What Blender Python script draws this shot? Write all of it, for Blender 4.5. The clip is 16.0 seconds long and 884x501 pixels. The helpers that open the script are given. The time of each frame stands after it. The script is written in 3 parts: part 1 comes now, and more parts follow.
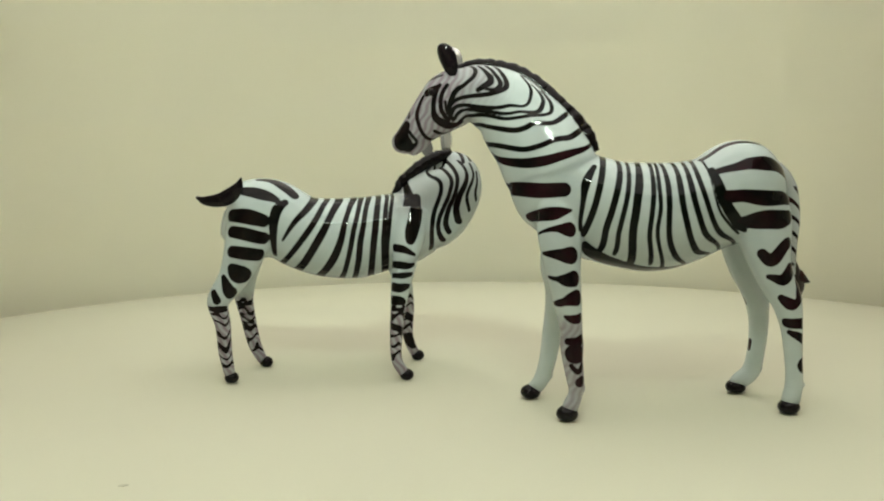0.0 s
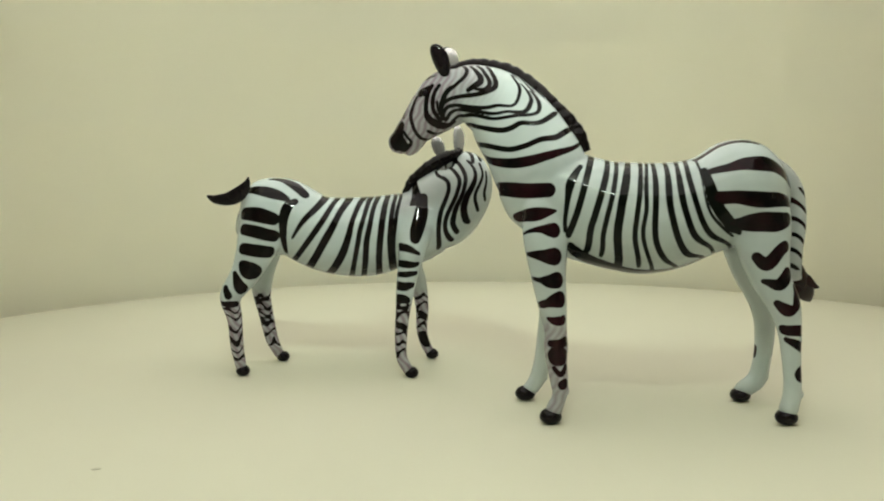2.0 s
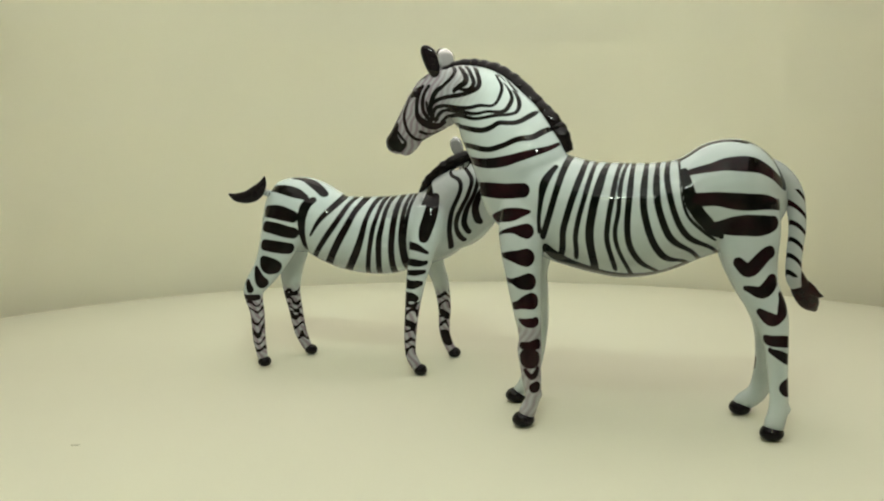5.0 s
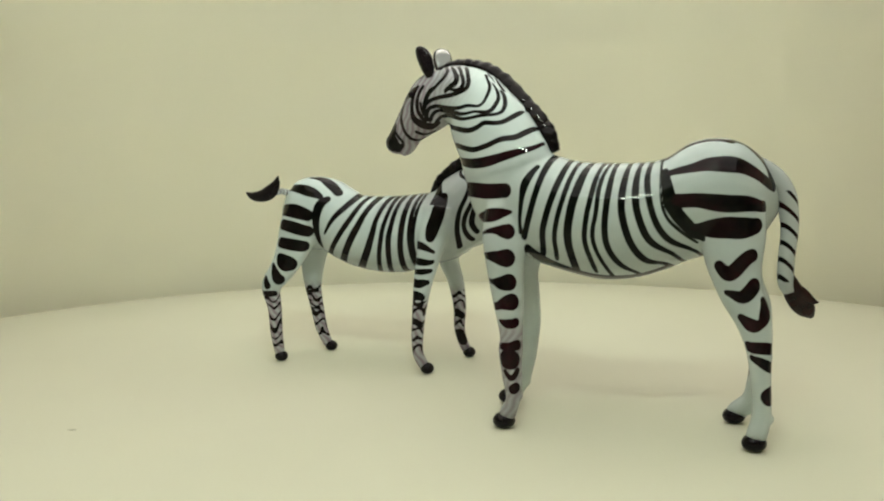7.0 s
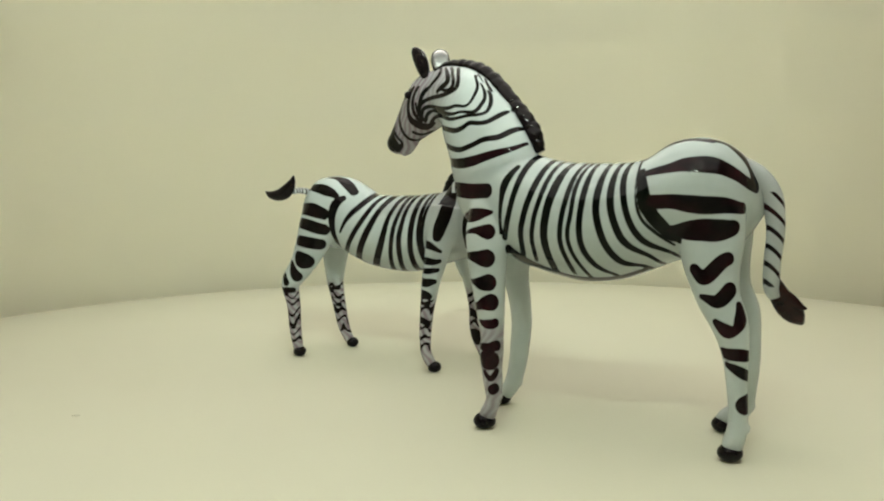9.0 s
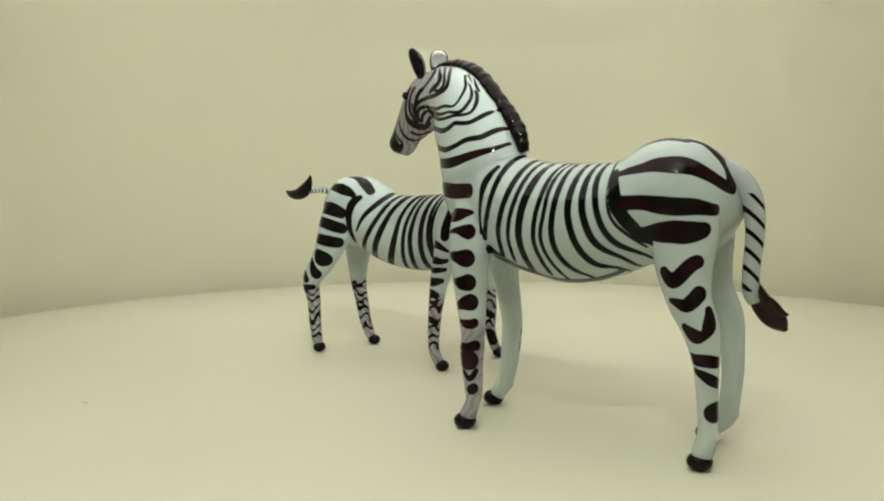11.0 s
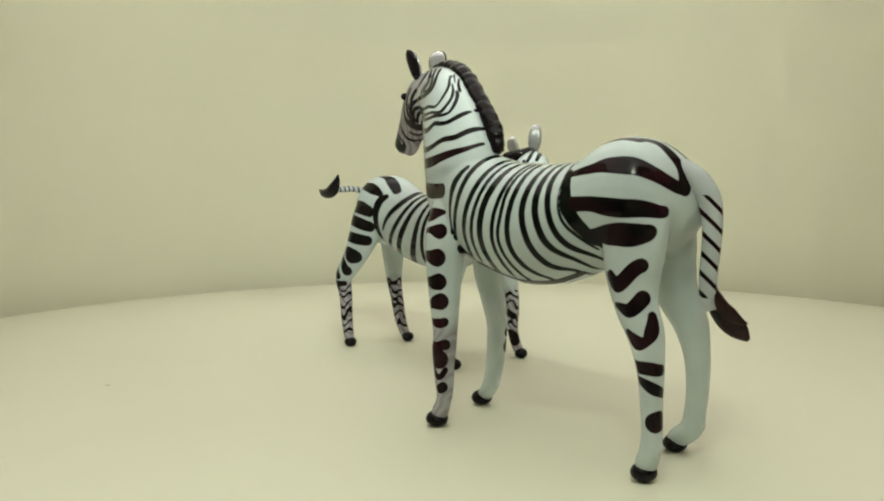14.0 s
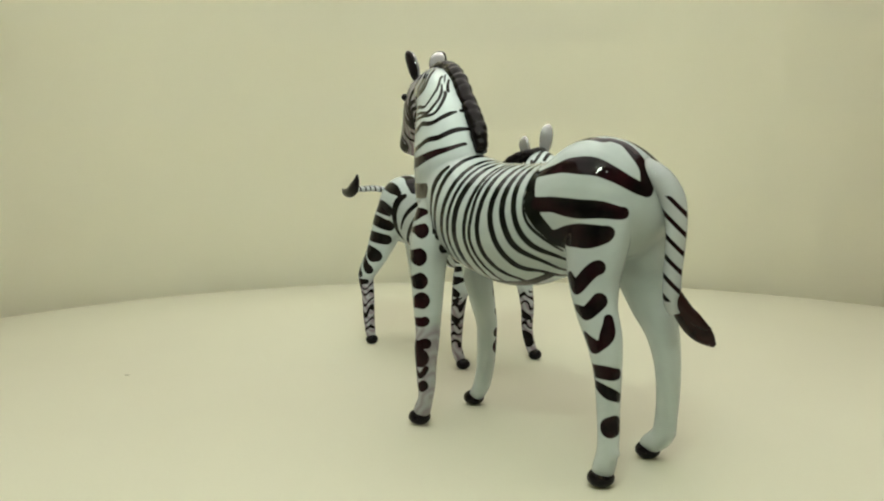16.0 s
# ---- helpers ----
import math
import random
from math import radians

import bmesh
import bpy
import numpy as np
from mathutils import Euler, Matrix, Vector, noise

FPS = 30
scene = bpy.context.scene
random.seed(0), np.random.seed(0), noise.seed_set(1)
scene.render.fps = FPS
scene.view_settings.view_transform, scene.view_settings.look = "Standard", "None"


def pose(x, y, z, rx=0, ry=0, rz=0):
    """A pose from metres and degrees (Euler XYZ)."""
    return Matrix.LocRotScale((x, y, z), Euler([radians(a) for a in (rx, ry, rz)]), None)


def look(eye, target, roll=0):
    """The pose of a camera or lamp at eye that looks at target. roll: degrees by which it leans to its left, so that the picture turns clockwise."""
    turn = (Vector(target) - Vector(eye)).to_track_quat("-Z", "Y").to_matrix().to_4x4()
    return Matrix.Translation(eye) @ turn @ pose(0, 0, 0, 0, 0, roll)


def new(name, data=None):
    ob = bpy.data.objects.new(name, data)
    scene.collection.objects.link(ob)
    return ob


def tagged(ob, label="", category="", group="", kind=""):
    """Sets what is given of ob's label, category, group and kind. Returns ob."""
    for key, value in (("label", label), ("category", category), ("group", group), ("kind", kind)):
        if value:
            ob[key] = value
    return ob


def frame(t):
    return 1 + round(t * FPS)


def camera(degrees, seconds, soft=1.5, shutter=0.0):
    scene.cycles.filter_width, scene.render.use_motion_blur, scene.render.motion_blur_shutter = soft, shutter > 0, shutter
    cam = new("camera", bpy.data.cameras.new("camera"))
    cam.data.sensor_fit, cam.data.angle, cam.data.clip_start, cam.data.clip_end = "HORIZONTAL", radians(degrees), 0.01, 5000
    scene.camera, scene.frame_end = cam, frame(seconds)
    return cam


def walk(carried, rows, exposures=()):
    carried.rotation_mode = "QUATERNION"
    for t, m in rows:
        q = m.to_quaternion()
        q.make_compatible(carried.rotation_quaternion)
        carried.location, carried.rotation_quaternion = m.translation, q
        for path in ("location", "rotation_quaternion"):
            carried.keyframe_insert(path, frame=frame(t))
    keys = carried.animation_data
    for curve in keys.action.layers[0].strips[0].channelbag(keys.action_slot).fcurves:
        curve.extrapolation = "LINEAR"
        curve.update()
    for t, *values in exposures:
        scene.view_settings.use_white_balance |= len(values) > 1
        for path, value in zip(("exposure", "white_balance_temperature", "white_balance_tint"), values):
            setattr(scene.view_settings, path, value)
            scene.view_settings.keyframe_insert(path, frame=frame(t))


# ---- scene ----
# ---- camera and its stand ----
cam = camera(51.7158, 16.0, soft=2.0)
EYE_AT, TILT_DOWN, YAW, ROLL = (0.0, -0.40, 0.10117), 5.6583, 2.4266, -0.2638
stand = pose(*EYE_AT, 90 - TILT_DOWN, 0, YAW) @ pose(0, 0, 0, 0, 0, ROLL)
walk(cam, [(0.0, stand), (16.0, stand)], exposures=[(0.0, 0.0, 6500, 10), (16.0, 0.0, 6500, 10)])

# ---- world and light ----
world = bpy.data.worlds.new("studio_room")
scene.world = world
world.use_nodes = True
world.node_tree.nodes["Background"].inputs[0].default_value = (0.9, 0.92, 0.8, 1)
world.node_tree.nodes["Background"].inputs[1].default_value = 0.01
LED_POWER, PANEL_POWER, SPOT_POWER = 380.0, 1.30, 9.8


# ---- materials ----
def material(name, base, rough=0.5, metal=0.0):
    m = bpy.data.materials.new(name)
    m.use_nodes = True
    b = m.node_tree.nodes["Principled BSDF"]
    b.inputs["Base Color"].default_value = (*base, 1)
    b.inputs["Roughness"].default_value = rough
    b.inputs["Metallic"].default_value = metal
    return m, m.node_tree.nodes, m.node_tree.links, b


def grainy(name, low, high, scale, rough, bump=0.0, bump_scale=400, metal=0.0, ior=1.45):
    """Two scales of tone between low and high, with fine relief."""
    m, nodes, links, b = material(name, low, rough, metal)
    co = nodes.new("ShaderNodeTexCoord")
    big = nodes.new("ShaderNodeTexNoise")
    big.inputs["Scale"].default_value, big.inputs["Detail"].default_value = scale, 5
    small = nodes.new("ShaderNodeTexNoise")
    small.inputs["Scale"].default_value, small.inputs["Detail"].default_value = bump_scale, 3
    mixed = nodes.new("ShaderNodeMix")
    mixed.data_type = "FLOAT"
    mixed.inputs[0].default_value = 0.35
    ramp = nodes.new("ShaderNodeValToRGB")
    ramp.color_ramp.elements[0].position, ramp.color_ramp.elements[0].color = 0.3, (*low, 1)
    ramp.color_ramp.elements[1].position, ramp.color_ramp.elements[1].color = 0.7, (*high, 1)
    links.new(co.outputs["Object"], big.inputs["Vector"])
    links.new(co.outputs["Object"], small.inputs["Vector"])
    links.new(big.outputs["Fac"], mixed.inputs[2])
    links.new(small.outputs["Fac"], mixed.inputs[3])
    links.new(mixed.outputs[0], ramp.inputs[0])
    links.new(ramp.outputs[0], b.inputs["Base Color"])
    b.inputs["IOR"].default_value = ior
    if bump:
        n = nodes.new("ShaderNodeBump")
        n.inputs["Strength"].default_value, n.inputs["Distance"].default_value = bump, 0.0005
        links.new(small.outputs["Fac"], n.inputs["Height"])
        links.new(n.outputs[0], b.inputs["Normal"])
    return m


BACKDROP = grainy("backdrop_paper", (0.875, 0.84, 0.67), (0.895, 0.86, 0.69), 3.0, 0.85, 0.08, 900)
TABLE = grainy("turntable_top", (0.60, 0.59, 0.475), (0.625, 0.615, 0.495), 9.0, 0.6, 0.1, 700)
SMUDGE = grainy("smudge_dirt", (0.50, 0.49, 0.395), (0.53, 0.52, 0.42), 300.0, 0.9)
RIM = grainy("turntable_rim", (0.60, 0.58, 0.50), (0.66, 0.64, 0.55), 20.0, 0.5)
HOUSING = grainy("led_housing", (0.25, 0.25, 0.24), (0.3, 0.3, 0.29), 30.0, 0.6)
BLACK_GLASS = grainy("black_glass", (0.003, 0.0025, 0.003), (0.007, 0.0045, 0.006), 120.0, 0.04, ior=1.26)
TUFT_GLASS = grainy("tuft_glass", (0.006, 0.003, 0.003), (0.028, 0.008, 0.008), 140.0, 0.08, ior=1.3)
MANE_GLASS = grainy("mane_glass", (0.002, 0.0018, 0.002), (0.005, 0.003, 0.0035), 160.0, 0.03, 0.3, 330, ior=1.24)


def led_material(name, tone, power):
    m, nodes, links, b = material(name, (0.9, 0.9, 0.85), 0.4)
    b.inputs["Emission Color"].default_value = (*tone, 1)
    b.inputs["Emission Strength"].default_value = power
    return m


LED = led_material("led_glow", (0.85, 1.0, 0.82), LED_POWER)
PANEL = led_material("light_panel_glow", (1.045, 0.98, 0.945), PANEL_POWER)


def clear_glass():
    m, nodes, links, b = material("milky_clear_glass", (0.24, 0.23, 0.235), 0.25)
    b.inputs["Transmission Weight"].default_value = 0.5
    b.inputs["IOR"].default_value = 1.45
    return m


MILKY = clear_glass()


def opal_glass():
    """Opal glass: white, lilac veils by the mesh's own tint, dark aubergine stripes fused into it, all under a clear gloss."""
    m, nodes, links, b = material("striped_opal_glass", (0.75, 0.78, 0.75), 0.02)
    b.inputs["IOR"].default_value = 1.25
    b.inputs["Subsurface Weight"].default_value, b.inputs["Subsurface Scale"].default_value = 0.85, 0.012
    b.inputs["Subsurface Radius"].default_value = (1.0, 1.0, 1.0)
    co = nodes.new("ShaderNodeTexCoord")
    veil = nodes.new("ShaderNodeTexNoise")
    veil.inputs["Scale"].default_value, veil.inputs["Detail"].default_value = 90, 4
    links.new(co.outputs["Object"], veil.inputs["Vector"])
    white = nodes.new("ShaderNodeValToRGB")
    white.color_ramp.elements[0].position, white.color_ramp.elements[0].color = 0.3, (0.40, 0.45, 0.452, 1)
    white.color_ramp.elements[1].position, white.color_ramp.elements[1].color = 0.7, (0.445, 0.495, 0.497, 1)
    links.new(veil.outputs["Fac"], white.inputs[0])
    dark = nodes.new("ShaderNodeValToRGB")
    dark.color_ramp.elements[0].position, dark.color_ramp.elements[0].color = 0.35, (0.0022, 0.0020, 0.0024, 1)
    dark.color_ramp.elements[1].position, dark.color_ramp.elements[1].color = 0.75, (0.020, 0.0035, 0.006, 1)
    links.new(veil.outputs["Fac"], dark.inputs[0])
    cold = nodes.new("ShaderNodeMix")
    cold.data_type = "RGBA"
    cold.inputs[6].default_value = (0.0022, 0.0035, 0.0026, 1)
    warm = nodes.new("ShaderNodeAttribute")
    warm.attribute_name = "warm"
    links.new(warm.outputs["Fac"], cold.inputs[0])
    links.new(dark.outputs[0], cold.inputs[7])
    tint = nodes.new("ShaderNodeAttribute")
    tint.attribute_name = "veil"
    lilac = nodes.new("ShaderNodeMix")
    lilac.data_type = "RGBA"
    lilac.inputs[7].default_value = (0.20, 0.16, 0.19, 1)
    links.new(tint.outputs["Fac"], lilac.inputs[0])
    links.new(white.outputs[0], lilac.inputs[6])
    stripe = nodes.new("ShaderNodeAttribute")
    stripe.attribute_name = "stripe"
    edge = nodes.new("ShaderNodeMapRange")
    edge.interpolation_type = "SMOOTHSTEP"
    edge.inputs[1].default_value, edge.inputs[2].default_value = 0.40, 0.60
    links.new(stripe.outputs["Fac"], edge.inputs[0])
    out = nodes.new("ShaderNodeMix")
    out.data_type = "RGBA"
    links.new(edge.outputs[0], out.inputs[0])
    links.new(lilac.outputs[2], out.inputs[6])
    links.new(cold.outputs[2], out.inputs[7])
    links.new(out.outputs[2], b.inputs["Base Color"])
    return m


OPAL = opal_glass()


# ---- helpers of the build ----
def mesh_object(name, bm, mat, smooth=True):
    me = bpy.data.meshes.new(name)
    bm.to_mesh(me)
    bm.free()
    me.materials.append(mat)
    if smooth:
        me.polygons.foreach_set("use_smooth", [True] * len(me.polygons))
    return new(name, me)


def part(name, bm, mat, parent, label="", smooth=True):
    ob = mesh_object(name, bm, mat, smooth)
    ob.parent = parent
    return tagged(ob, label)


def spline(rows, steps):
    """Catmull-Rom through rows of numbers."""
    p = np.array(rows, float)
    p = np.vstack([2 * p[0] - p[1], p, 2 * p[-1] - p[-2]])
    out = []
    for i in range(1, len(p) - 2):
        for s in range(steps):
            u = s / steps
            out.append(0.5 * (2 * p[i] + (p[i + 1] - p[i - 1]) * u + (2 * p[i - 1] - 5 * p[i] + 4 * p[i + 1] - p[i + 2]) * u * u
                              + (3 * p[i] - p[i - 1] - 3 * p[i + 1] + p[i + 2]) * u ** 3))
    out.append(p[-2])
    return np.array(out)


def tube(bm, rows, side=(0, 1, 0), around=28, steps=6, squash=2.0, flow=None):
    """A closed tube in millimetres. Rows: x, y, z of the middle, half depth, half width along side; flow holds all rings square to one direction."""
    c = spline(rows, steps)
    c[:, 3:] = np.maximum(c[:, 3:], 0.15)
    tangent = np.gradient(c[:, :3], axis=0)
    rings = []
    for p, t in zip(c, tangent):
        t = Vector(flow or t).normalized()
        s = Vector(side) - t * Vector(side).dot(t)
        s.normalize()
        u = t.cross(s)
        ring = []
        for k in range(around):
            a = 2 * math.pi * k / around
            ca, sa = math.cos(a), math.sin(a)
            e = 2 / squash
            ca, sa = math.copysign(abs(ca) ** e, ca), math.copysign(abs(sa) ** e, sa)
            ring.append(bm.verts.new((Vector(p[:3]) + u * (p[3] * ca) + s * (p[4] * sa)) * 0.001))
        rings.append(ring)
    for a, b in zip(rings, rings[1:]):
        for k in range(around):
            bm.faces.new((a[k], a[(k + 1) % around], b[(k + 1) % around], b[k]))
    bm.faces.new(rings[0][::-1])
    bm.faces.new(rings[-1])
    bmesh.ops.recalc_face_normals(bm, faces=bm.faces)


def fused(tubes, voxel, rounds):
    """The tubes melted into one skin, as (vertices, quads, normals)."""
    bm = bmesh.new()
    for rows, side, *flow in tubes:
        one = bmesh.new()
        tube(one, rows, side, flow=flow[0] if flow else None)
        me = bpy.data.meshes.new("tube")
        one.to_mesh(me)
        one.free()
        bm.from_mesh(me)
    me = bpy.data.meshes.new("melt")
    bm.to_mesh(me)
    bm.free()
    ob = new("melt", me)
    r = ob.modifiers.new("r", "REMESH")
    r.mode, r.voxel_size = "VOXEL", voxel
    s = ob.modifiers.new("s", "SMOOTH")
    s.factor, s.iterations = 0.5, rounds
    got = bpy.data.meshes.new_from_object(ob.evaluated_get(bpy.context.evaluated_depsgraph_get()))
    v = np.empty(len(got.vertices) * 3)
    got.vertices.foreach_get("co", v)
    n = np.empty(len(got.vertices) * 3)
    got.vertex_normals.foreach_get("vector", n)
    f = np.array([p.vertices[:] for p in got.polygons])
    bpy.data.objects.remove(ob)
    return v.reshape(-1, 3), f, n.reshape(-1, 3)


# ---- glass skins ----
def skin_part(name, v, f, n, faces, stripe, veil, warm, parent, label=""):
    """One stretch of the melted skin as a part of its own, with the whole skin's normals."""
    f = f[faces]
    used, flat = np.unique(f, return_inverse=True)
    me = bpy.data.meshes.new(name)
    me.from_pydata(v[used].tolist(), [], flat.reshape(f.shape).tolist())
    me.materials.append(OPAL)
    me.polygons.foreach_set("use_smooth", [True] * len(me.polygons))
    me.normals_split_custom_set_from_vertices(n[used].tolist())
    for key, values in (("stripe", stripe), ("veil", veil), ("warm", warm)):
        me.attributes.new(key, "FLOAT", "POINT").data.foreach_set("value", values[used].astype(np.float32))
    ob = new(name, me)
    ob.parent = parent
    return tagged(ob, label)


def hoof(parent, x, y, length, width, height, turn=0):
    bm = bmesh.new()
    bmesh.ops.create_uvsphere(bm, u_segments=24, v_segments=14, radius=1)
    for q in bm.verts:
        z = q.co.z
        q.co.z = (max(z, -0.96) + 0.96) / 1.96
        q.co.x *= 1 - 0.12 * q.co.z
    bmesh.ops.transform(bm, matrix=pose(x / 1000, y / 1000, 0, 0, 0, turn) @ Matrix.Diagonal((length / 2000, width / 2000, height / 1000, 1)), verts=bm.verts)
    return part("hoof", bm, BLACK_GLASS, parent, "glossy black glass hoof")


def ear(parent, base, tip, facing, width, shell_glass=None):
    """A cupped leaf of glass with a milky lining on the side that it faces."""
    base, tip = Vector(base), Vector(tip)
    axis = tip - base
    length = axis.length
    axis.normalize()
    facing = Vector(facing) - axis * Vector(facing).dot(axis)
    facing.normalize()
    across = axis.cross(facing)
    shell = None
    for grow, push, thick, mat in ((1.0, 0.0, 0.5, shell_glass or BLACK_GLASS), (0.86, 0.34, 0.38, MILKY)):
        bm = bmesh.new()
        bmesh.ops.create_uvsphere(bm, u_segments=24, v_segments=18, radius=1)
        for q in bm.verts:
            u = (q.co.z * grow + 1) / 2
            h = q.co.z
            blunt = math.sqrt((1 - abs(h) ** 2.7) / max(1 - h * h, 1e-6)) if abs(h) < 0.999 else 1.0
            taper = blunt * (0.72 + 0.28 * math.sin(math.pi / 2 * min(1, u * 1.5)))
            w, d = q.co.x * taper * grow, q.co.y * blunt
            q.co = (base + axis * (length * u) + across * (w * width) + facing * (d * thick * width + push * width + 0.35 * w * w * width)) * 0.001
        if shell is None:
            shell = part("ear", bm, mat, parent, "rounded milky glass ear" if shell_glass else "rounded black glass ear")
        else:
            part("inner_ear", bm, mat, shell, "milky glass lining")


def tail_bands(me, along, start, step, stop, top):
    """Slanting dark bands round a tail."""
    ink = []
    for q in me.vertices:
        p = q.co * 1000
        k = ((start - along(p)) / step) % 1.0
        inside = (0.15 - abs(k - 0.3)) * step
        ink.append(min(1, max(0, 0.5 + min(inside, p.z - stop, top - p.z) / 2)))
    for key, values in (("stripe", ink), ("warm", [1.0] * len(ink)), ("veil", [0.25] * len(ink))):
        me.attributes.new(key, "FLOAT", "POINT").data.foreach_set("value", values)


def lumpy(rows, seed=3, wave=0.045, count=60):
    """An uneven rope of glass along rows of (x, y, z, half depth, half width)."""
    rnd = random.Random(seed)
    c = spline(rows, max(3, count // len(rows)))
    swell, turn = 0.0, 0.0
    for i in range(1, len(c) - 1):
        turn += rnd.uniform(1.2, 2.6)
        swell = 0.5 * swell + rnd.uniform(-0.07, 0.07)
        c[i, 3] *= 1 + wave * math.sin(turn) + swell
        c[i, 4] *= 1 + 0.7 * wave * math.cos(turn)
        c[i, 1] += rnd.uniform(-0.25, 0.25)
    bm = bmesh.new()
    tube(bm, c.tolist(), around=20, steps=3)
    return bm


# ---- the booth ----
def booth():
    # a curved sheet round the back, running on as straight sides to the front
    bm = bmesh.new()
    profile = [(0.372, -0.10), (0.374, -0.02), (0.381, 0.02), (0.394, 0.07), (0.408, 0.13), (0.418, 0.20), (0.423, 0.30), (0.425, 0.43)]
    rows = []
    for r, z in profile:
        outline = [(r, -0.62)] + [(r * math.cos(a), r * math.sin(a)) for a in np.linspace(0, math.pi, 97)] + [(-r, -0.62)]
        rows.append([bm.verts.new((x, y, z)) for x, y in outline])
    for a, b in zip(rows, rows[1:]):
        for k in range(len(a) - 1):
            bm.faces.new((a[k], a[k + 1], b[k + 1], b[k]))
    bmesh.ops.solidify(bm, geom=bm.faces[:], thickness=-0.004)
    bmesh.ops.recalc_face_normals(bm, faces=bm.faces)
    tagged(mesh_object("backdrop", bm, BACKDROP), "curved cream paper backdrop round the turntable", "backdrop", kind="structure")
    for name, z, y0, y1, label in (("floor", -0.10, -0.63, 0.45, "cream booth floor under the turntable"), ("ceiling", 0.432, -0.63, 0.45, "cream booth ceiling")):
        bm = bmesh.new()
        bmesh.ops.create_cube(bm, size=1, matrix=Matrix.Translation((0, (y0 + y1) / 2, z + (0.005 if z > 0 else -0.005))) @ Matrix.Diagonal((0.90, y1 - y0, 0.01, 1)))
        tagged(mesh_object(name, bm, BACKDROP, False), label, name, kind="structure")
    # an added, unseen sheet behind the camera that bounces light onto the figures
    bm = bmesh.new()
    bmesh.ops.create_cube(bm, size=1, matrix=Matrix.Translation((0, -0.628, 0.166)) @ Matrix.Diagonal((0.90, 0.008, 0.53, 1)))
    tagged(mesh_object("bounce_sheet", bm, BACKDROP, False), "unseen cream sheet added behind the camera to bounce light onto the figurines", "wall", kind="structure")


def led_strip(x, y, z, length, count):
    """A short bar of leds, leaning towards the back of the booth."""
    root = tagged(new("led_strip"), "grey bar with a row of white leds", "lamp")
    root.matrix_basis = pose(x, y, z, 68, 0, 0)
    bm = bmesh.new()
    bmesh.ops.create_cube(bm, size=1, matrix=Matrix.Diagonal((length + 0.03, 0.026, 0.008, 1)))
    bmesh.ops.bevel(bm, geom=bm.edges[:], offset=0.0015, segments=2, affect="EDGES")
    part("housing", bm, HOUSING, root, smooth=False)
    for i in range(count):
        bm = bmesh.new()
        bmesh.ops.create_cube(bm, size=1, matrix=Matrix.Translation(((i + 0.5) / count * length - length / 2, 0, -0.006)) @ Matrix.Diagonal((length / count * (0.30 + 0.15 * i), 0.010, 0.004, 1)))
        part("led", bm, LED, root, smooth=False)
    return root


def turntable():
    bm = bmesh.new()
    profile = [(0.0, 0.0), (0.10, 0.0), (0.20, 0.0), (0.30, 0.0), (0.3565, 0.0), (0.359, -0.0008), (0.360, -0.0025), (0.360, -0.012), (0.357, -0.014), (0.0, -0.014)]
    rings = []
    for r, z in profile:
        rings.append([bm.verts.new((r * math.cos(a), r * math.sin(a), z)) for a in np.linspace(0, 2 * math.pi, 193)[:-1]] if r else [bm.verts.new((0, 0, z))])
    for a, b in zip(rings, rings[1:]):
        k = max(len(a), len(b))
        for i in range(k):
            q = [a[i % len(a)], a[(i + 1) % len(a)], b[(i + 1) % len(b)], b[i % len(b)]]
            bm.faces.new(list(dict.fromkeys(q)))
    bmesh.ops.recalc_face_normals(bm, faces=bm.faces)
    root = tagged(new("turntable"), "large round cream-white display turntable", "turntable")
    part("disc", bm, TABLE, root)
    bm = bmesh.new()
    bmesh.ops.create_cone(bm, cap_ends=True, segments=64, radius1=0.16, radius2=0.15, depth=0.086, matrix=Matrix.Translation((0, 0, -0.057)))
    part("base", bm, RIM, root, smooth=False)
    bm = bmesh.new()
    bmesh.ops.create_icosphere(bm, subdivisions=2, radius=1, matrix=pose(-0.112, -0.127, 0.0001, 0, 0, 25) @ Matrix.Diagonal((0.0018, 0.0010, 0.00022, 1)))
    part("smudge", bm, SMUDGE, root, "faint grey smudge on the disc")
    return root


def light_panel():
    """The diffuser that fills the booth's ceiling."""
    root = tagged(new("light_panel"), "wide white diffuser lighting the booth from above", "lamp")
    root.location = (0, 0, 0.424)
    # straight at the front, rounded at the back
    arc = np.linspace(0, math.pi, 49)
    for name, grow, low, high, mat in (("diffuser", 0.0, -0.003, 0.003, PANEL), ("frame", 0.012, -0.001, 0.006, HOUSING)):
        outline = [(0.30 + grow, -0.35 - grow)] + [((0.30 + grow) * math.cos(a), (0.385 + grow) * math.sin(a)) for a in arc] + [(-0.30 - grow, -0.35 - grow)]
        bm = bmesh.new()
        bottom = [bm.verts.new((x, y, low)) for x, y in outline]
        top = [bm.verts.new((x, y, high)) for x, y in outline]
        bm.faces.new(bottom[::-1])
        bm.faces.new(top)
        for i in range(len(outline)):
            k = (i + 1) % len(outline)
            bm.faces.new((bottom[i], bottom[k], top[k], top[i]))
        part(name, bm, mat, root, smooth=False)


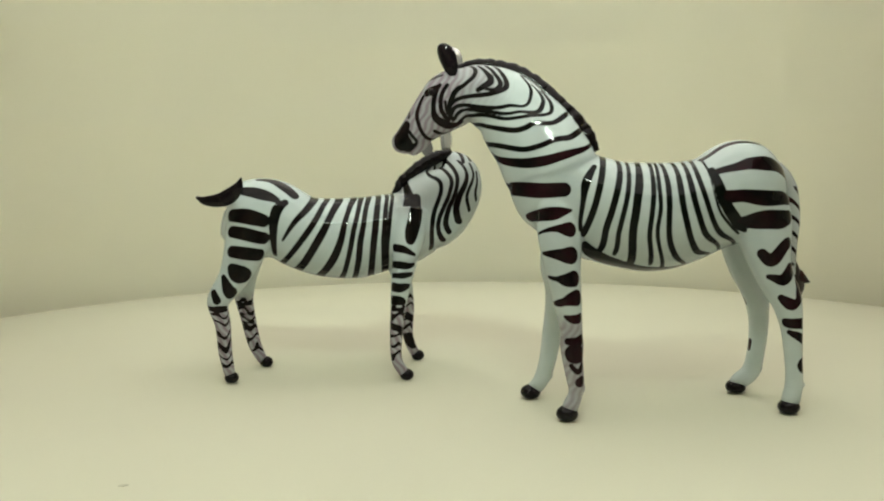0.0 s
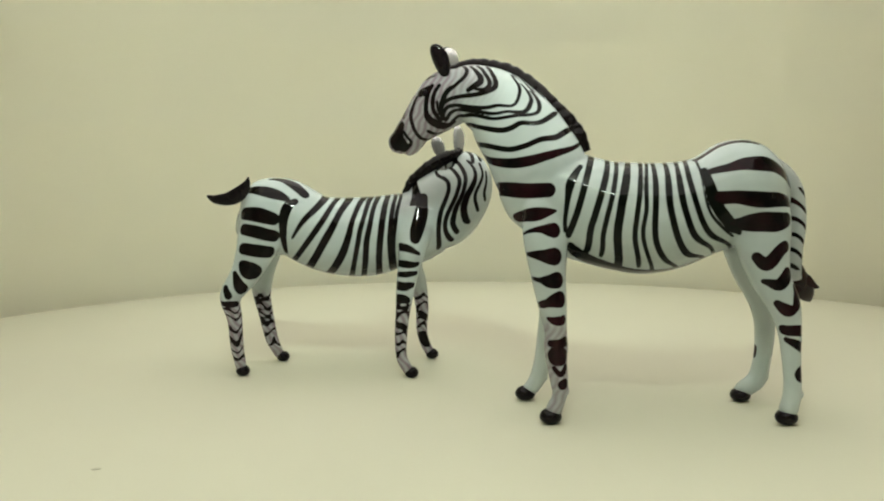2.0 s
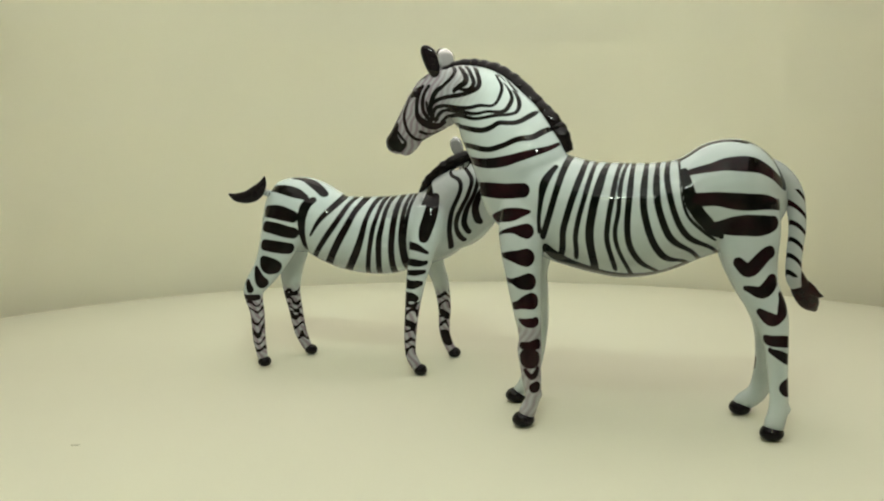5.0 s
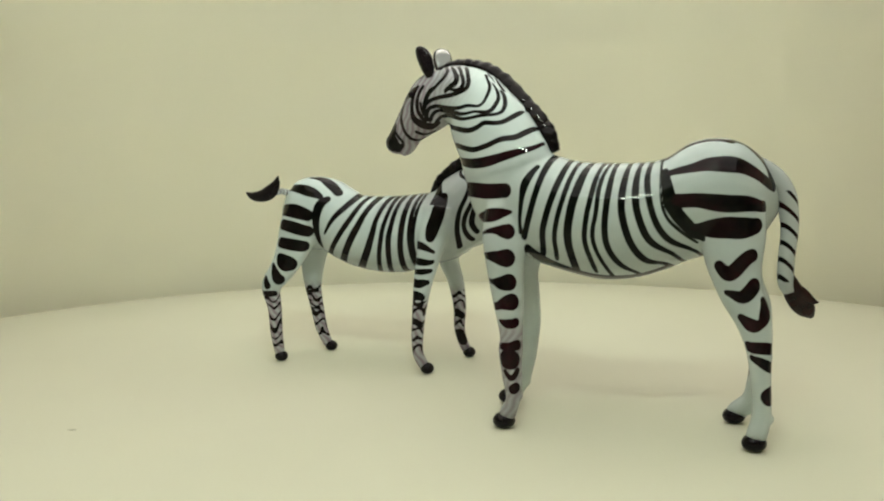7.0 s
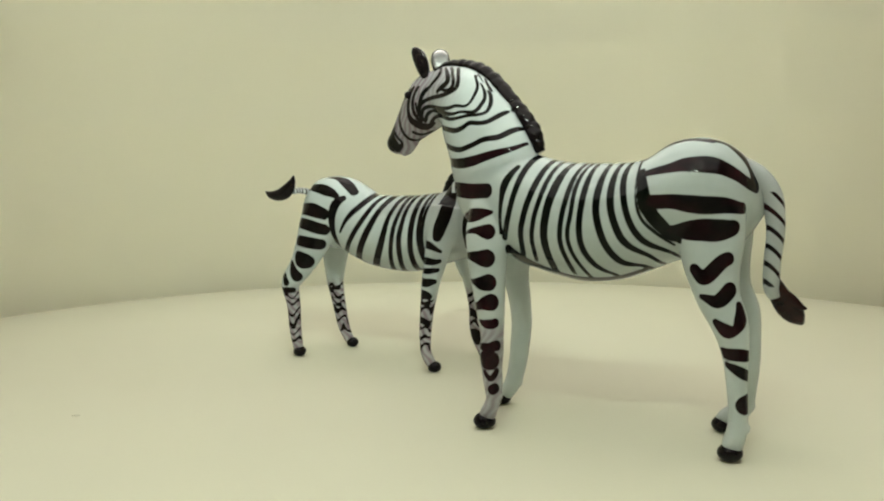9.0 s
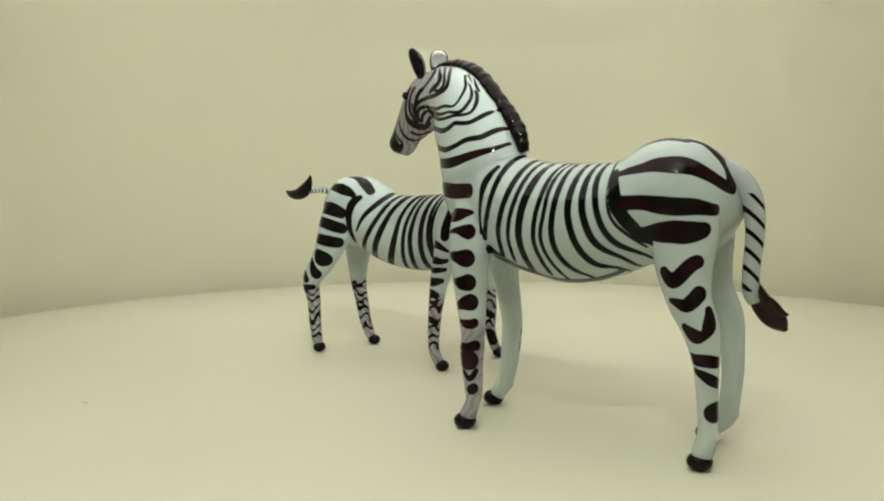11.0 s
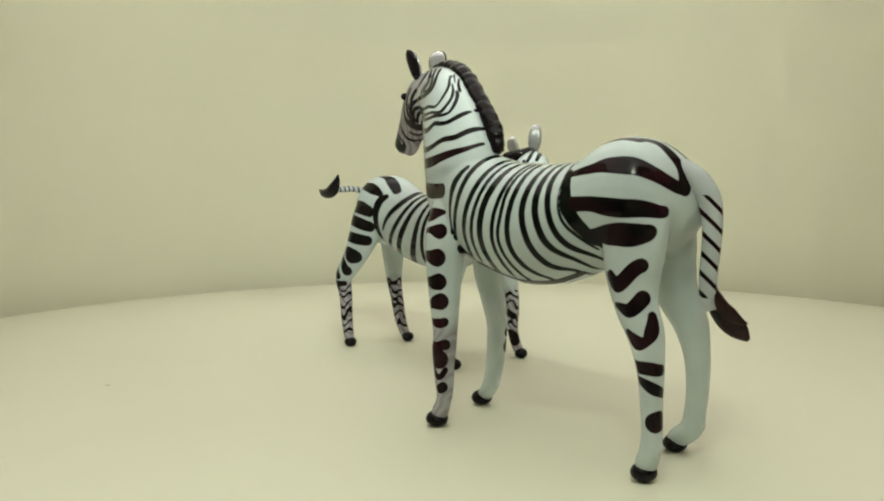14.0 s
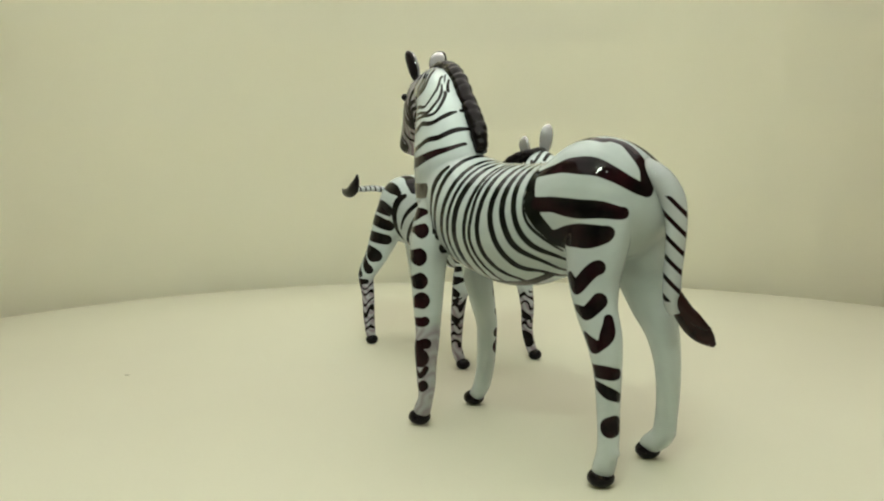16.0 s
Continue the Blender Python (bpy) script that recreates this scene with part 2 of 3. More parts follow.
def spot_lamp():
    """A round lamp high over the camera, aimed at the back of the booth."""
    root = tagged(new("spot_lamp"), "small round grey spot lamp high over the camera", "lamp")
    root.matrix_basis = look((0.055, -0.40, 0.392), (-0.06, 0.40, 0.235))
    bm = bmesh.new()
    bmesh.ops.create_cone(bm, cap_ends=True, segments=48, radius1=0.026, radius2=0.018, depth=0.04, matrix=Matrix.Translation((0, 0, 0.045)))
    part("housing", bm, HOUSING, root)
    lamp = bpy.data.lights.new("bulb", "SPOT")
    lamp.energy, lamp.color, lamp.shadow_soft_size = SPOT_POWER, (0.86, 1.0, 0.85), 0.019
    lamp.spot_size, lamp.spot_blend = radians(70), 1.0
    bulb = new("bulb", lamp)
    bulb.parent = root


booth()
light_panel()
spot_lamp()
led_strip(-0.04, -0.385, 0.412, 0.085, 4)
table = turntable()

# ---- the grown zebra ----
def adult_zebra():
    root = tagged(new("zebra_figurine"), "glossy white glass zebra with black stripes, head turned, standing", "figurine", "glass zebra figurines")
    Y = (0, 1, 0)
    torso = [(x, -6.5 * max(0, (-x - 34) / 21) ** 1.3, (t + b) / 2, (t - b) / 2, w) for x, t, b, w in (
        (60.5, 95, 87, 3), (56, 103, 78, 7), (46, 108, 70, 11.5), (35, 106, 63, 16), (26, 103, 60, 19), (16, 100.5, 57.5, 21), (6, 100, 56, 21.8),
        (-5, 100, 57, 21.3), (-15, 101.5, 60, 19.5), (-24, 107, 64, 17.8), (-33, 108.8, 67, 17.5), (-41, 107.3, 69, 17.3), (-47, 103.3, 71, 14.8), (-50.5, 99, 75, 11), (-53.2, 94.5, 79, 6.8), (-54.8, 90.5, 82, 3))]
    neck = [(36, 0, 88, 16, 13), (44, -0.5, 97, 18.5, 12.5), (50, -3.5, 108, 17.5, 11.5), (55, -7, 115, 16.5, 11), (61.5, -11.3, 123, 14.5, 10.2), (70, -15.8, 127.5, 12.5, 9.2), (76, -18, 128, 11, 8), (80, -19.5, 127, 7, 5)]
    head = [(71, -15.5, 131, 6, 5), (76, -18, 129, 10.5, 8), (82, -20, 126, 12, 8.6), (87, -21.3, 122, 10.8, 8), (92, -22.8, 117.5, 8.8, 6.6), (96.5, -24, 113.2, 7, 5.3), (100.5, -25.3, 109.5, 5.5, 4.7), (103.6, -26.3, 107.3, 4.4, 4), (105.4, -26.8, 105.8, 1.6, 1.6)]
    chin = [(92, -23.5, 109.5, 2, 2.4), (96, -24.5, 106.6, 2.8, 3), (98.7, -25, 104.9, 2.3, 2.5), (99.8, -25.2, 104.2, 0.6, 0.6)]
    spurs = [[(x, y, z, 1.2, 1.8), (x - 1.4, y, z - 0.4, 1.5, 1.8), (x - 2.6, y, z - 0.9, 1.2, 1.4)] for x, y, z in ((36.5, 17, 13), (42.0, -17.3, 10), (-52.5, 16.3, 12), (-49.6, -16.2, 11))]
    tops = dict(fl=[(43, 7, 84, 8, 6), (43, 9.5, 75, 8.8, 6.5), (42.6, 11, 67, 8.2, 6.8), (41.8, 12.2, 57, 6.8, 6.5), (40.5, 13.4, 47, 5.7, 5.8), (39, 14.7, 35, 4.3, 4.9), (39, 15.4, 30, 4.7, 4.7), (38.7, 15.9, 24, 4.1, 4.1)],
                hl=[(-38, 6.5, 84, 12.5, 9), (-39.5, 9, 75, 11.5, 8.2), (-40.5, 11.3, 65, 9.6, 7), (-43, 13, 55, 7.4, 5.8), (-47.3, 14.3, 46, 6.2, 5), (-49.5, 15, 36, 4.5, 4.3), (-50.3, 15.5, 26, 3.6, 3.9)])
    legs = {
        "fl": tops["fl"] + [(37.7, 16.6, 16, 3.5, 3.6), (37.6, 17, 11, 2.8, 3), (39.5, 17.2, 6, 3.2, 3.4), (40.5, 17.3, 3, 3, 3)],
        "fr": [(x - (3.5 if z > 60 else 1.2), -y, z, a - 1.4, b) for x, y, z, a, b in tops["fl"][:5]] + [(39.2, -16, 36, 4.2, 4.3), (40, -16.8, 28, 4.1, 4), (41, -17.2, 20, 3.8, 3.8), (42.8, -17.4, 12, 3.5, 3.6), (45, -17.4, 7, 3.3, 3.4), (48.5, -17.6, 3, 3, 3)],
        "hl": tops["hl"] + [(-51, 16, 16, 3.3, 3.6), (-50.6, 16.3, 10, 3.4, 3.6), (-49.6, 16.6, 6, 3.6, 3.7), (-49, 16.8, 3, 3, 3)],
        "hr": [(x, -y, z, a, b) for x, y, z, a, b in tops["hl"][:5]] + [(-49.4, -15, 36, 4.5, 4.6), (-49.8, -15.4, 26, 3.9, 4.1), (-49, -15.8, 17, 3.7, 3.8), (-47.3, -16.3, 9.5, 3.9, 3.9), (-42, -16.6, 5, 3.6, 3.6), (-41, -16.7, 3, 3, 3)]}
    tubes = [(torso, Y, (-1, 0, 0)), (neck, (0.25, 1, 0)), (head, (0.28, 1, 0)), (chin, (0.28, 1, 0))] + [(r, Y) for r in spurs] + [(r, Y) for r in legs.values()]
    v, f, n = fused(tubes, 0.0005, 22)
    skin(root, v, f, n, adult_stripes)
    for x, y, t in ((41, 17.4, 0), (48.8, -17.6, 0), (-48.8, 16.8, 0), (-41, -16.7, 0)):
        hoof(root, x, y, 9.2, 8.8, 6.2, t)
    mane = [(80, -20.5, 138, 1.8, 1.9), (72, -19.2, 139.6, 2.7, 2.76), (63, -16.8, 138.6, 3.2, 3.45), (53, -12.2, 134.3, 3.6, 3.62), (43, -8, 125.5, 4, 3.62), (35, -5.2, 117, 4.2, 3.62), (29.5, -3, 109.7, 3.9, 3.28), (26.5, -1.6, 104, 2.3, 2.42)]
    part("mane", lumpy(mane), MANE_GLASS, root, "lumpy black glass mane")
    ear(root, (81.5, -14.2, 134.5), (87, -13.4, 147.8), (-0.6, -0.8, 0), 3.9)
    ear(root, (79.5, -24, 136), (81.8, -27.6, 148.3), (-0.5, 0.85, 0), 4.0)
    for x, y in ((90.3, -14.6), (88, -28.8)):
        bm = bmesh.new()
        bmesh.ops.create_uvsphere(bm, u_segments=16, v_segments=10, radius=0.0016, matrix=Matrix.Translation((x / 1000, y / 1000, 0.1285)))
        part("eye", bm, BLACK_GLASS, root, "black glass bead eye")
    bm = bmesh.new()
    tube(bm, [(-41, -3, 100.8, 3.4, 4), (-47, -4.6, 97.4, 4.6, 5), (-52.2, -6, 93.8, 4.7, 5), (-56.2, -6.6, 89, 4.1, 4.4), (-58, -6.4, 83, 3.5, 3.7), (-58.6, -5.6, 75, 3.1, 3.1), (-57.8, -5.4, 65, 2.9, 2.9), (-57.8, -5.6, 57, 2.8, 2.8), (-59, -6, 53, 2, 2)], steps=12)
    tail = part("tail", bm, OPAL, root, "white glass tail with dark bands")
    tail_bands(tail.data, lambda q: q[2] - 0.6 * (q[1] + 7) - 0.8 * (q[0] + 59), 88, 6.4, 57, 90)
    bm = bmesh.new()
    tube(bm, [(-58.3, -6.2, 60, 1.8, 1.8), (-59.1, -6.8, 57, 2.8, 2.5), (-60.7, -8.2, 53, 3.7, 2.4), (-63.2, -10.2, 49, 4.1, 2), (-65.7, -12.4, 45.6, 3.2, 1.5), (-67.5, -14.4, 43, 0.9, 0.6)])
    tube(bm, [(-59.7, -7.4, 56, 1.6, 1.4), (-63.7, -8.4, 52.3, 2.3, 1.5), (-67.2, -9.3, 49.8, 1.3, 0.9), (-69.3, -9.8, 49.2, 0.3, 0.3)])
    part("tail_tuft", bm, TUFT_GLASS, tail, "dark aubergine glass tail tuft")
    return root


def foal_zebra():
    root = tagged(new("zebra_foal_figurine"), "small glossy striped glass zebra foal looking back", "figurine", "glass zebra figurines")
    Y = (0, 1, 0)
    torso = [(x, 0, (t + b) / 2, (t - b) / 2, w) for x, t, b, w in (
        (-49, 78, 70, 3), (-46.5, 84, 63, 9), (-41, 89.5, 58, 13), (-34, 93, 56, 15), (-26, 92.6, 55, 15.5), (-19, 88.6, 54, 15), (-14, 85.4, 51, 15), (-6, 84, 47.5, 16), (4, 83.5, 45.5, 17),
        (15, 84, 45.5, 17.5), (26, 85, 49, 18), (34, 86, 51, 18.5), (42, 88, 54, 17), (50, 86, 57.5, 12), (55, 80, 63, 5))]
    neck = [(38, 0, 70, 14, 15), (46, 0, 75, 18, 14), (53, 0.5, 81, 18, 12.5), (59, 1.5, 88, 15.5, 11), (61, 3.5, 93, 12.5, 9.5), (59.5, 8, 96.5, 9.5, 8.5), (55, 12, 97, 6, 6)]
    head = [(59, 4, 96, 6, 6), (57.5, 9, 97, 8.2, 7.5), (55, 14, 96, 8.6, 7.2), (52, 20, 93, 7.4, 6.2), (49, 26, 89, 5.6, 4.8), (46.5, 31, 85.5, 4.4, 4), (45, 34, 83.5, 2.5, 2.4)]
    tops = dict(fr=[(38, -11, 78, 8, 7), (37, -14.5, 68, 8, 7), (35.5, -17, 59, 6.4, 6), (33.8, -18.6, 50, 5.2, 5), (32.4, -19.6, 42, 4.4, 4.4), (31, -20.4, 30, 3.4, 3.6)],
                hr=[(-34, -6, 78, 11, 8), (-36, -9.5, 68, 11, 7), (-39, -12, 58, 9, 6), (-43.5, -14, 48, 6.8, 5), (-49.2, -15, 40, 5.4, 4.3), (-50.2, -15.3, 35.5, 4.7, 4)])
    legs = [tops["fr"] + [(30.2, -20.7, 20, 3.0, 3.2), (30.2, -20.9, 11, 2.6, 2.8), (31.5, -21, 7, 2.6, 2.8), (34, -21, 3, 2.4, 2.6)],
            [(x, -y, z, a, b) for x, y, z, a, b in tops["fr"][:4]] + [(37, 19.4, 40, 4.2, 4.3), (39, 20, 27, 3.4, 3.5), (38.8, 20.2, 15, 2.8, 3), (40.5, 20.4, 8, 2.6, 2.8), (43, 20.5, 3, 2.4, 2.6)],
            tops["hr"] + [(-48.3, -15.5, 27, 3.6, 3.5), (-47.6, -15.6, 15, 3.2, 3.2), (-46.5, -15.7, 8, 2.8, 3), (-45.6, -15.7, 3, 2.4, 2.6)],
            [(x, -y, z, a, b) for x, y, z, a, b in tops["hr"][:3]] + [(-41, 14, 46, 6.4, 5), (-41.5, 15, 35, 4.6, 4.2), (-40, 15.3, 26, 3.8, 3.6), (-37.4, 15.5, 13, 3.3, 3.2), (-35.5, 15.5, 8, 2.9, 3), (-33, 15.5, 3, 2.4, 2.6)]]
    v, f, n = fused([(torso, Y), (neck, (0.1, 1, 0.1)), (head, (1, 0.4, 0))] + [(r, Y) for r in legs], 0.0005, 18)
    skin(root, v, f, n, foal_stripes)
    for x, y in ((35, -21), (44, 20.5), (-45, -15.7), (-31.5, 15.5)):
        hoof(root, x, y, 7.0, 7.0, 5.4)
    mane = [(31.5, 0, 85, 1.6, 1.8), (36, 0, 91.3, 3, 3), (44, 0, 98, 3.3, 3.2), (52, 1.5, 102.5, 3, 3), (57.5, 5, 104.3, 2.5, 2.6), (57, 11, 105, 2.1, 2.2), (55, 15, 104, 1.2, 1.4)]
    part("mane", lumpy(mane, seed=7), MANE_GLASS, root, "lumpy black glass mane")
    ear(root, (57.5, 11.5, 103), (57.2, 14.6, 118.3), (0.55, -0.8, 0), 3.3, MILKY)
    ear(root, (49.5, 9.5, 102), (46.1, 8.9, 112.5), (0.1, -1, 0), 3.1, MILKY)
    for x, y in ((60.5, 17.5), (47, 14)):
        bm = bmesh.new()
        bmesh.ops.create_uvsphere(bm, u_segments=16, v_segments=10, radius=0.0013, matrix=Matrix.Translation((x / 1000, y / 1000, 0.099)))
        part("eye", bm, BLACK_GLASS, root, "black glass bead eye")
    bm = bmesh.new()
    tube(bm, [(-43, -2, 84, 1.5, 1.5), (-44.5, -6, 85, 1.7, 1.7), (-44, -14, 86, 1.6, 1.6), (-42, -22, 86, 1.6, 1.6), (-40.5, -28, 86, 1.4, 1.4)], side=(0, 0, 1), steps=12)
    tail = part("tail", bm, OPAL, root, "white glass tail with dark bands")
    tail_bands(tail.data, lambda q: q[1] + 0.3 * q[2], 25, 4.0, 0, 200)
    bm = bmesh.new()
    tube(bm, [(-37, -30, 94, 0.3, 0.3), (-38.5, -29.8, 90, 2.2, 1.6), (-42, -29, 86.3, 3.4, 2.2), (-47, -28, 84.2, 3, 2), (-53, -26.5, 84, 2, 1.6), (-57, -25.5, 85.5, 0.5, 0.5)])
    part("tail_tuft", bm, BLACK_GLASS, tail, "black glass tail tuft")
    return root


def skin(root, v, f, n, paint):
    stripe, veil, warm, region, names = paint(v, n)
    of_face = region[f[:, 0]]
    for k, name in enumerate(names):
        skin_part(name, v, f, n, of_face == k, stripe, veil, warm, root)


# ---- stripes drawn into the glass ----
class Ink:
    """Strokes on one skin, in millimetres: places along a line with their half widths, alike on both flanks of the middle plane."""

    def __init__(self, v, middle):
        self.raw = v * 1000
        self.middle = middle
        self.q = self.raw.copy()
        self.q[:, 1] = np.abs(self.q[:, 1] - middle(self.q))
        self.ink = np.zeros(len(v))
        self.warm = np.zeros(len(v))

    def line(self, *rows, warm=0.0, over=False, one_side=False):
        r = np.array(rows, float)
        q = self.raw if one_side else self.q
        if not one_side:
            r[:, 1] = np.abs(r[:, 1] - self.middle(r[:, :3]))
        if over:
            top, low = r[0].copy(), r[-1].copy()
            top[1], low[1] = 0, 0
            top[2] += 0.6
            low[2] -= 1.2
            low[0] += 0.3 * (r[-1][0] - r[-2][0])
            r = np.vstack([top, r, low])
        if len(r) > 2:
            r = spline(r, 5)
        r[:, 3] = r[:, 3] * 1.12 + 0.12
        reach = r[:, 3].max() + 1.5
        near = np.where(((q > r[:, :3].min(0) - reach) & (q < r[:, :3].max(0) + reach)).all(1))[0]
        p = q[near]
        best = np.full(len(near), -9.0)
        for a in r:
            # each place of the line lies on the skin
            gap = ((p - a[:3]) ** 2).sum(1)
            if len(p) and gap.min() < 16:
                a[:3] = p[gap.argmin()]
        for _ in range(3):
            r[1:-1, :3] = 0.25 * r[:-2, :3] + 0.5 * r[1:-1, :3] + 0.25 * r[2:, :3]
        for a, b in zip(r, r[1:]):
            d = b[:3] - a[:3]
            u = np.clip(((p - a[:3]) @ d) / max(d @ d, 1e-9), 0, 1)
            gap = np.linalg.norm(p - a[:3] - u[:, None] * d, axis=1)
            best = np.maximum(best, a[3] + (b[3] - a[3]) * u - gap)
        got = np.clip(best / 2 + 0.5, 0, 1)
        self.warm[near] = np.where(got > self.ink[near], warm, self.warm[near])
        self.ink[near] = np.maximum(self.ink[near], got)


def ramp(x, a, b):
    u = np.clip((x - a) / (b - a), 0, 1)
    return u * u * (3 - 2 * u)


def adult_middle(q):
    """The middle plane: straight along the body, bending with the turned neck and head."""
    bend = np.interp(q[:, 0], (40, 50, 55, 61.5, 70, 76, 82, 92, 104), (0, -3, -6, -10, -15, -18, -20, -22.8, -26))
    return bend * ramp(q[:, 2], 92, 104) - 6.5 * (np.maximum(0, -q[:, 0] - 34) / 21) ** 1.3 * ramp(q[:, 2], 70, 84)


def adult_stripes(v, n):
    ink = Ink(v, adult_middle)
    ink.line((30, 12, 98.5, 0.8), (34, 15, 92.5, 1.48), (35, 16, 87, 0.94), (36, 15, 78.5, 0.66), (35.5, 14, 74, 0.66), warm=0)
    ink.line((25, 4, 102, 1.06), (27.5, 14.5, 95.5, 1.06), (30, 17.5, 87, 1.06), (32, 16.5, 79.5, 1.06), (34.5, 13.5, 72.5, 1.06), warm=0, over=True)
    ink.line((18.5, 2, 101, 0.8), (21, 15.5, 93.5, 1.06), (24, 19, 83.5, 1.06), (26.5, 17.5, 75, 1.06), (27, 14, 67.5, 1.06), warm=0, over=True)
    ink.line((15, 2, 100.5, 0.66), (17, 15.5, 93.5, 0.8), (20, 20, 82.5, 0.8), (22, 18.5, 73, 0.8), (21.5, 14.5, 66, 0.8), warm=0, over=True)
    ink.line((10.5, 2, 100, 0.8), (13.5, 16, 92.5, 1.34), (15.5, 20.5, 83.5, 1.34), (17, 20, 73, 1.34), (15, 14, 63, 1.34), warm=0, over=True)
    ink.line((6, 3, 99.5, 0.66), (8, 17, 91.5, 0.8), (9.5, 21, 82.5, 0.8), (10.5, 20.5, 72, 0.8), (7.5, 14.5, 62, 0.8), warm=0, over=True)
    ink.line((4, 5.5, 99, 0.52), (6, 17, 91.5, 0.66), (6.5, 21.5, 82.5, 0.66), (7.5, 21, 72, 0.66), (2.5, 13.5, 60.5, 0.66), warm=0, over=True)
    ink.line((1.5, 5, 99, 0.66), (2.5, 17.5, 90.5, 0.94), (3, 21.5, 81.5, 0.94), (3, 21, 72, 0.94), (-1, 16, 64, 0.94), (-7, 10, 60.5, 0.66), warm=0, over=True)
    ink.line((-3.5, 2.5, 99.5, 0.66), (-2.5, 17, 91.5, 1.06), (-2.5, 21, 83.5, 1.06), (-5, 20.5, 73, 1.06), (-10.5, 14.5, 65, 1.06), (-17, 10, 64, 0.66), warm=0, over=True)
    ink.line((-8, 1, 100, 0.66), (-6.5, 16.5, 91.5, 1.06), (-8, 20.5, 82.5, 1.06), (-12, 19, 72.5, 1.06), (-19.5, 12.5, 68, 0.66), warm=0, over=True)
    ink.line((-11.5, 1, 100.5, 0.66), (-10.5, 15, 93.5, 0.94), (-13, 19.5, 82, 0.94), (-18, 17, 73, 0.94), (-27, 10, 69, 0.66), warm=0, over=True)
    ink.line((-15, 4, 101, 0.38), (-15, 13, 96.5, 0.38), (-16.5, 19, 83, 0.44), (-22.5, 16.5, 76, 0.44), (-28, 12.5, 72, 0.38), warm=0)
    ink.line((67, -9, 103.5, 1.66), (60.5, 4, 100, 2.11), (50.5, 10, 100.5, 1.77), (39.5, 11.5, 103.5, 1.32), (32.5, 8.5, 105.5, 0.77), (29, 4, 107.5, 0.5), warm=1)
    ink.line((69, -11, 108.5, 0.99), (66, -2, 107, 0.88), (57.5, 6, 105, 0.88), (51, 9, 106.5, 0.88), (45, 9.5, 109, 0.88), (39, 9, 109.5, 0.99), (35, 6, 112, 0.99), (31.5, 1, 113.5, 0.7), warm=0.3)
    ink.line((74, -15.5, 116, 0.88), (70, -6, 115, 0.77), (61, 2.5, 112.5, 0.88), (56, 5.5, 113.5, 0.88), (52, 6, 115.5, 0.77), (45.5, 7, 115, 0.77), (40.5, 4.5, 118, 0.88), (36.5, -1, 121, 0.7), warm=0.3)
    ink.line((79.5, -14.5, 117, 0.66), (76, -12.5, 119, 0.66), (70, -5, 119, 0.66), (63, 1, 117, 0.55), (56, 4, 118, 0.55), (50.5, 5.5, 118.5, 0.55), (46, 5, 119, 0.55), (45, 2.5, 122.5, 0.77), (47, -1.5, 127.5, 0.66), (51.5, -7, 133, 0.4), warm=0.3)
    ink.line((81.5, -13.5, 118, 0.66), (79, -12, 121, 0.66), (72, -7, 121, 0.66), (63, 0.5, 119, 0.55), (58, 2.5, 120, 0.44), (52.5, 4.5, 119.5, 0.55), (49.5, 4.5, 120.5, 0.77), (48, 1, 125, 0.66), (50.5, -2.5, 129.5, 0.44), (55, -8, 135.5, 0.3), warm=0.3)
    ink.line((83, -13, 119, 0.66), (81.5, -11.5, 122.5, 0.66), (76.5, -10, 123, 0.66), (66, -2, 121.5, 0.66), (61, 0.5, 122.5, 0.55), (55.5, 2.5, 122, 0.44), (53, 1.5, 125, 0.55), (52.5, -2, 129.5, 0.66), (55.5, -6, 134.5, 0.44), warm=0.3)
    ink.line((83.5, -12.5, 120, 0.44), (83, -11.5, 124, 0.66), (77.5, -10, 126.5, 0.66), (70, -5, 127, 0.77), (64, -2.5, 128.5, 0.88), (61.5, -3, 130.5, 0.88), (63, -6.5, 135.5, 0.77), (65, -13.5, 139, 0.77), warm=0.3)
    ink.line((69.5, -5.5, 129, 0.44), (66, -3.5, 129, 0.66), (64, -4, 131, 0.77), (66, -7.5, 135.5, 0.66), (68.5, -12, 139, 0.66), warm=0.3)
    ink.line((72.5, -7, 129, 0.77), (69.5, -6, 131, 1.1), (67.5, -6, 132.5, 1.1), (68.5, -8, 135.5, 0.88), (72, -13, 139, 0.44), warm=0.3)
    ink.line((84, -12.5, 120, 0.66), (83.5, -11.5, 124.5, 0.77), (81, -11, 129, 0.88), (77.5, -10, 131.5, 0.66), (74, -9.5, 134.5, 0.66), (73, -11.5, 137.5, 0.66), (75.5, -15.5, 139, 0.55), warm=0.3)
    ink.line((87.5, -14, 131.5, 0.7), (89.5, -14, 127, 0.79), (90, -14, 121.5, 0.79), (88.5, -14.5, 117.5, 1.31), (82.5, -16, 115, 1.52), (78.5, -15, 116.5, 0.79), warm=0.6)
    ink.line((84.5, -12.5, 131.5, 0.59), (87, -12.5, 127, 0.7), (87, -13, 121.5, 0.7), (84, -14, 117.5, 0.7), warm=0.6)
    ink.line((85.5, -12, 124.5, 0.38), (85, -12.5, 121.5, 0.38), (82, -14, 117.5, 0.59), warm=0.6)
    ink.line((94, -17.5, 127, 0.59), (95.5, -18, 123, 0.7), (96.5, -18, 119.5, 0.7), (95, -18, 113.5, 0.59), (92, -19.5, 110, 0.59), (88.5, -21.5, 110, 0.49), warm=0.6)
    ink.line((95, -22.5, 128.5, 0.59), (98, -23.5, 124, 0.49), (99.5, -21, 118.5, 0.49), warm=0.6)
    ink.line((89, -17, 113, 0.59), (86, -19, 112, 0.59), (81.5, -20.5, 113.5, 0.49), warm=0.6)
